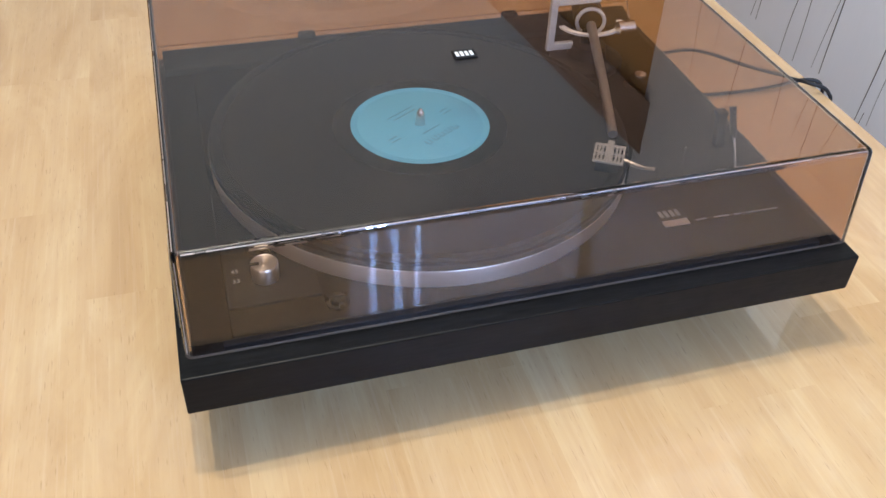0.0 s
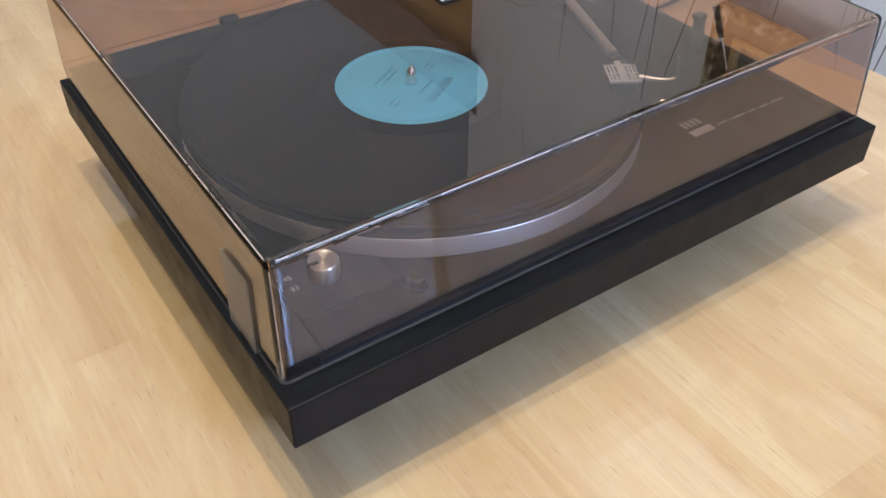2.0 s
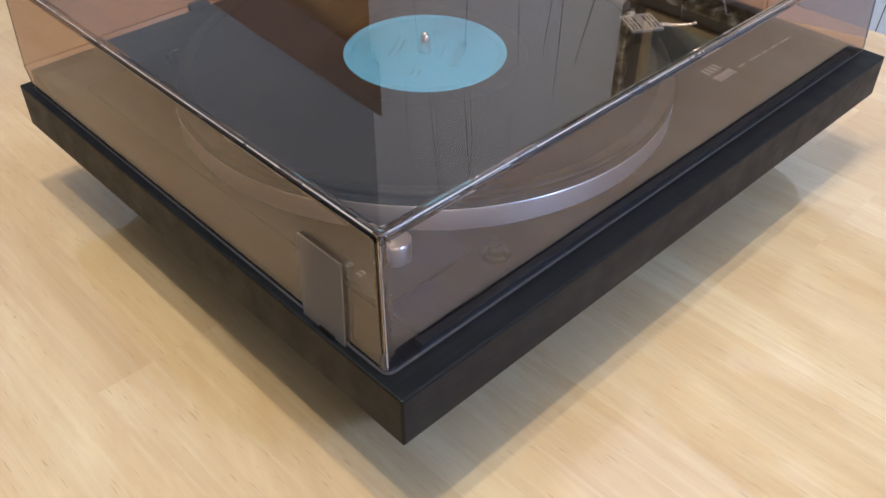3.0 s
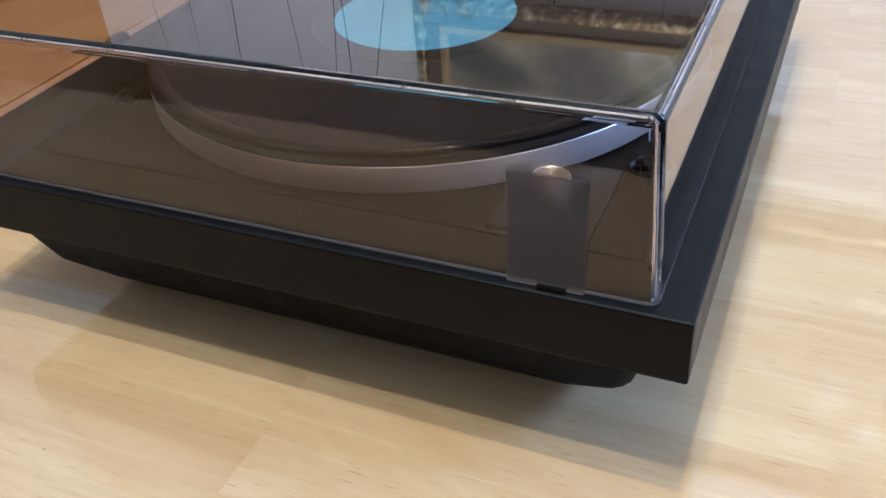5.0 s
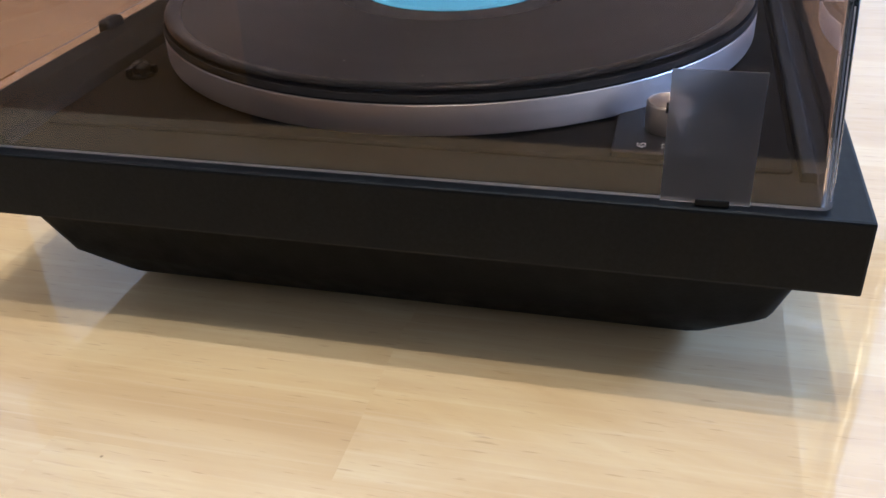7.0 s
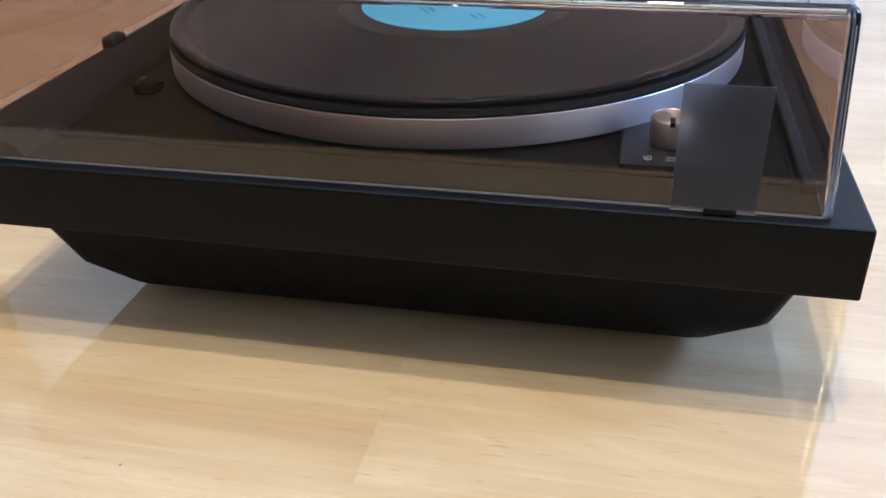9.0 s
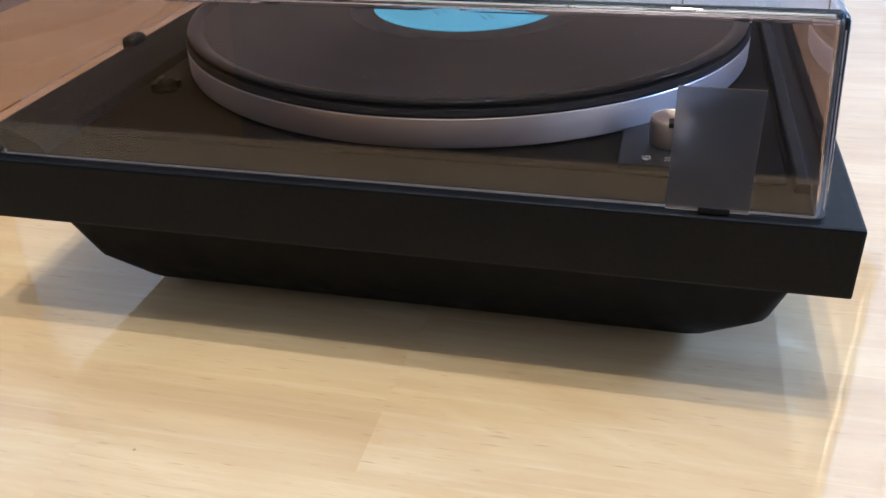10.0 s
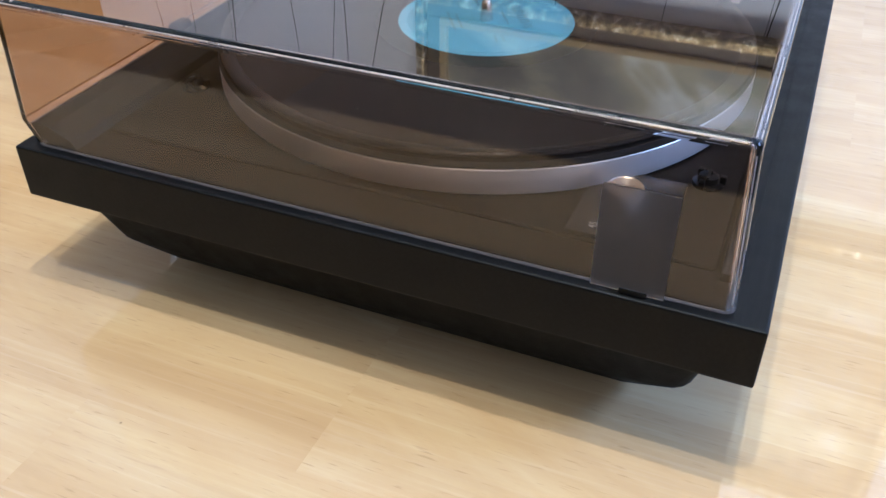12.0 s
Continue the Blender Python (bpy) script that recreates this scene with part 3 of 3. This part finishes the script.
def speed_switch():
    base = part("speed_plate", box((.032, .047, ZD), (.088, .0895, ZD + .0025), 0.0006), BLACK, deck, "black plate under the speed knob")
    z = ZD + .0025
    knob = lathe([(0, 0), (.0084, 0), (.0086, .0006), (.0086, .0108), (.0080, .0116), (.0073, .0113), (0, .0110)], (.0565, .0700, z), 48)
    k = part("speed_knob", knob, KNOB, base, "turned satin silver knob with a notch")
    for f in k.data.polygons:
        f.use_smooth = abs(f.normal.z) < 0.5
    part("knob_notch", box((.0478, .0690, z + .0098), (.0535, .0710, z + .0118)), BLACK, base, "dark notch of the knob")
    for txt, x, y in (("45", .0385, .0785), ("33", .0385, .0695)):
        cu = bpy.data.curves.new("speed_mark", "FONT")
        cu.body, cu.size, cu.align_x, cu.align_y, cu.extrude = txt, .0050, "CENTER", "CENTER", .0001
        me = bpy.data.meshes.new_from_object(new("speed_mark_source", cu))
        bpy.data.objects.remove(bpy.data.objects["speed_mark_source"])
        me.materials.append(PALEPRINT)
        ob = new("speed_mark", me)
        ob.parent, ob.location = base, (x, y, z + .0003)
        ob["label"] = "printed speed number " + txt


speed_switch()


def transport_screw(x, y):
    s = part("deck_screw", lathe([(0, 0), (.0072, 0), (.0074, .0008), (.0070, .0016), (.0050, .0020), (.0046, .0048), (.0036, .0056), (0, .0056)], (x, y, ZD), 20), SCREW, deck, "glossy black deck fixing screw", 40)
    part("screw_slot", box((x - .0046, y - .0006, ZD + .0052), (x + .0046, y + .0006, ZD + .0060)), RUBBER, s)
    for k in range(3):
        a = radians(40 + 120 * k)
        cx, cy = x + .0066 * math.cos(a), y + .0066 * math.sin(a)
        part("screw_clip", box((cx - .0014, cy - .0014, ZD + .0010), (cx + .0014, cy + .0014, ZD + .0050), .0004), SCREW, s, "small black clip of the screw")


for xy in ((.088, .319), (.0955, .039)):
    transport_screw(*xy)


# control field at the front right: plain shapes for the maker's mark, bars for the small writing
print_bars("maker_mark", [(.326 + i * .0042, .0675, .326 + i * .0042 + .0026, .0745) for i in range(4)], ZD, GREYPRINT, deck, "small grey maker's mark")
print_bars("model_plate", [(.3245, .0575, .3435, .0640)], ZD, TUBE, deck, "small silver model plate")
print_bars("panel_writing", [(.3490 + a, .0596 - a * .02, .3490 + a + w, .0610 - a * .02) for a, w in ((0, .008), (.0135, .012), (.029, .006), (.039, .009), (.051, .012))], ZD, GREYPRINT, deck, "fine grey writing on the deck")


def tonearm():
    arm = part("tonearm", tube([(.359, .277, .1215), (.336, .202, .1185), (.3118, .1265, .1158)], (.0040, .0034), sides=16), TUBE, deck, "straight grey metal tonearm tube", 40)
    # headshell with slots
    bm = bmesh.new()
    ax = Vector((-.075, -.128, 0)).normalized()
    sd = Vector((-ax.y, ax.x, 0))
    o = Vector((.3090, .1215, .1145))

    def oriented(u0, u1, v0, v1, z0, z1, bm, bevel=0.0003):
        pts = [o + ax * u + sd * v + Vector((0, 0, z0)) for u, v in ((u0, v0), (u1, v0), (u1, v1), (u0, v1))]
        return prism(pts, (0, 0, z1 - z0), bm, bevel)

    oriented(.002, .008, -.0022, .0022, -.001, .0012, bm)
    oriented(.008, .011, -.0105, .0105, .0, .0018, bm)
    oriented(.028, .0305, -.0105, .0105, .0, .0018, bm)
    oriented(.011, .028, -.0028, .0028, .0, .0018, bm, 0)
    for side in (-1, 1):
        for v in (.0042, .0066, .0091):
            oriented(.011, .028, side * v, side * (v + .0014), .0, .0018, bm, 0)
    oriented(.0185, .0203, -.0105, .0105, .0, .0017, bm, 0)
    part("headshell", bm, SHELL, arm, "light grey slotted headshell")
    bm = bmesh.new()
    oriented(.008, .029, -.0080, .0080, -.0080, -.0005, bm, .0006)
    part("cartridge", bm, BLACK, arm, "black pickup cartridge")
    lift = [o + ax * .024 + sd * .0105 + Vector((0, 0, .001)), o + ax * .027 + sd * .018 + Vector((0, 0, .0008)), o + ax * .031 + sd * .026 + Vector((0, 0, .002)), o + ax * .033 + sd * .031 + Vector((0, 0, .004))]
    part("finger_lift", tube(lift, (.0019, .0014), sides=8), SILVER, arm, "thin silver finger lift", 50)
    return arm


def arm_bearing():
    base = part("arm_base", lathe([(0, 0), (.030, 0), (.031, .001), (.031, .005), (.028, .007), (.017, .008), (.015, .018), (0, .018)], (.360, .280, ZD), 48), BLACK, deck, "round black tonearm base", 40)
    # C-shaped silver gimbal frame standing upright beside the pivot
    bm = bmesh.new()
    for lo, hi in (((.3220, .2790, .1000), (.3285, .2835, .1465)), ((.3280, .2790, .1400), (.3665, .2835, .1465)), ((.3280, .2790, .1000), (.3460, .2835, .1065))):
        box(lo, hi, .0012, bm=bm)
    part("gimbal_frame", bm, PALEMETAL, base, "upright C-shaped silver gimbal frame")
    d = Vector((.3118 - .359, .1265 - .277, 0)).normalized()
    across = Vector((-d.y, d.x, 0))
    hub = Vector((.3610, .2830, .1215))
    hoop = [hub + .0115 * (math.cos(a) * across + math.sin(a) * Vector((0, 0, 1))) for a in (2 * math.pi * k / 20 for k in range(21))]
    part("bearing_ring", tube(hoop, .0016, sides=10, smooth_steps=2), PALEMETAL, base, "upright silver bearing ring", 50)
    part("pivot_post", lathe([(0, 0), (.0060, 0), (.0060, .010), (.0045, .012), (0, .012)], (.360, .282, ZD + .017), 24), BLACK, base, "short black pivot post", 40)
    arcs = [[(.3610 + r * math.cos(a), .2830 + r * .82 * math.sin(a), z) for r, z in ((.0285, .1195), (.0285, .1212), (.0235, .1212), (.0235, .1195))]
            for a in (radians(182 + 176 * k / 20) for k in range(21))]
    part("bearing_horn", loft(arcs), PALEMETAL, base, "flat curved silver bearing yoke", 40)
    part("counterweight", tube([(.362, .290, .122), (.368, .309, .122), (.372, .322, .122)], .0125, sides=28), BLACK, base, "round black counterweight", 50)
    screw = tube([(.376, .262, .124), (.384, .262, .124), (.390, .262, .124)], .0055, sides=18)
    part("force_dial", screw, SILVER, base, "small silver tracking force dial", 50)


tonearm()
arm_bearing()
dial = part("skating_dial", lathe([(0, 0), (.0125, 0), (.0125, .0015), (.0085, .0022), (.0078, .0095), (.0068, .0105), (0, .0105)], (.387, .231, ZD), 36), CLEAR, deck, "clear round anti-skating dial", 40)
part("dial_cap", lathe([(0, .0106), (.0050, .0106), (.0048, .0120), (0, .0122)], (.387, .231, ZD), 28), SILVER, dial)
lever = part("lift_lever", tube([(.4040, .1035, ZD + .002), (.4030, .1080, .100), (.4022, .1125, .110)], .0011, sides=10), SILVER, deck, "silver arm lift lever rod", 50)
part("lever_grip", tube([(.4022, .1120, .109), (.4016, .1165, .119), (.4010, .1210, .130)], (.0021, .0027), sides=12), BLACK, lever, "black lever grip", 50)
part("lever_base", box((.4005, .1000, ZD), (.4075, .1070, ZD + .002), .0006), DECK, lever)
part("lift_pin", tube([(.3685, .1175, ZD), (.3688, .1180, .094), (.3690, .1190, .1010)], .0010, sides=8), SILVER, deck, "thin silver cueing pin", 50)
rest = part("arm_rest", prism([(.4050, .1330, ZD), (.4120, .1330, ZD), (.4080, .1330, .1140), (.4010, .1330, .1140)], (0, .006, 0), bevel=.001), BLACK, deck, "dark slanted arm rest post")
part("rest_clip", box((.3995, .1320, .1135), (.4085, .1400, .1170), .0015), BLACK, rest)


# ---------------------------------------------------------------- dust cover
def dust_cover():
    """One moulded shell: walls leaning in, round upright corners and a round top edge."""
    x0, x1, y0, y1, z0, z1, t = .0040, .4392, .0135, .3655, ZT + .0012, .1575, .0034
    lean_l, lean_r, lean_f, lean_b = .0028, .0030, .0040, .0012
    corner, edge = .0048, .0042
    bm = bmesh.new()

    def ring(off, z, inset=0.0, back=0.0):
        s = (z - z0) / (z1 - z0)
        d = off + inset
        return rounded_rect(x0 + lean_l * s + d, y0 + lean_f * s + d, x1 - lean_r * s - d, y1 - lean_b * s - d - back, z, max(.0010, corner - d), 6)

    def shell(off, top, r, steps):
        rings = [ring(off, z0, 0, .0085), ring(off, z0 + .0125), ring(off, top - r)]
        for k in range(1, steps + 1):
            a = radians(90 * k / steps)
            rings.append(ring(off, top - r + r * math.sin(a), r * (1 - math.cos(a))))
        return rings

    outer, inner = shell(0, z1, edge, 6), shell(t, z1 - t, .0012, 3)
    loft(list(reversed(inner)) + outer, bm, cap=True)
    cov = part("dust_cover", bm, ACRYLIC, deck, "smoked transparent acrylic dust cover")
    cov.data.materials.append(SAWN)
    for f in cov.data.polygons:
        if all(abs(cov.data.vertices[v].co.z - z0) < 1e-5 for v in f.vertices):
            f.material_index = 1
    cov.visible_shadow = False
    k = edge * 0.29 + .0002
    xl, yf, zt = x0 + lean_l + k, y0 + lean_f + k, z1 - k
    c = corner * 0.29 + .0002
    # front rod is edge wear; left and corner rods paint the edges' bright glints
    for a, b, r in (((xl + .004, yf, zt), (x1 - lean_r - .006, yf, zt), (.0004, .00015)), ((xl, yf + .004, zt), (xl, y1 - .006, zt), (.0004, .0003)),
                    ((x0 + c, y0 + c, z0 + .003), (x0 + lean_l + c, y0 + lean_f + c, z1 - .006), (.0003, .0003))):
        mid = [(p + q) / 2 for p, q in zip(a, b)]
        glint_rod = part("worn_edge", tube([a, mid, b], r, sides=8), WEAR_GLINT, cov, "pale edge wear and painted glint of the cover", 60)
        glint_rod.visible_shadow = False
    return cov


cover = dust_cover()
tab = part("frosted_tab", prism([(.0032, .0405, ZT + .0015), (.0032, .0700, ZT + .0015), (.0050, .0700, .1310), (.0050, .0405, .1310)], (-.0008, 0, 0)), FROST, cover, "frosted translucent tab on the side")
tab.visible_shadow = False
part("cover_clip", box((.0022, .0470, ZT + .0002), (.0060, .0585, ZT + .0030), .0006), BLACK, cover, "small black clip under the cover")
badge = part("cover_badge", box((.2110, .1845, .1576), (.2275, .1965, .1584), .0003), BLACK, cover, "small black badge on the cover")
print_bars("badge_mark", [(.2125 + i * .0035, .1875, .2125 + i * .0035 + .0023, .1938) for i in range(4)], .1584, WHITE, badge, "pale plain mark on the badge")

# ---------------------------------------------------------------- cables behind
for pts, nm in (([(.43, .372, .060), (.455, .385, .030), (.507, .407, .010), (.552, .402, .012), (.590, .352, .014), (.624, .331, .010), (.634, .316, .012), (.6535, .306, .004), (.659, .303, -.03), (.663, .30, -.20)], "signal_cable"),
                ([(.43, .350, .030), (.470, .338, .004), (.512, .330, .0035), (.568, .326, .0035), (.612, .325, .006), (.634, .326, .010), (.6535, .320, .005), (.659, .318, -.03), (.663, .316, -.20)], "power_cable")):
    tagged(part(nm, tube(pts, .0020, sides=10, smooth_steps=10), CABLE, None, "", 60), "black cable running from the record player over the table", "cable", group="cables behind the record player")

# ---------------------------------------------------------------- table staves
rng = random.Random(5)
SW = 0.0965
x = TX0
meshes = {}
while x < TX1 - 1e-4:
    x1 = min(x + SW, TX1)
    y = TY0
    first = True
    while y < TY1 - 1e-4:
        ln = rng.choice((0.22, 0.30, 0.38, 0.46))
        if first:
            ln *= rng.uniform(0.4, 1.0)
            first = False
        y1 = TY1 if y + ln > TY1 - 0.08 else y + ln
        part("stave", box((x, y, -0.033), (x1, y1, 0.0)), TABLE, table)
        y = y1
    x = x1
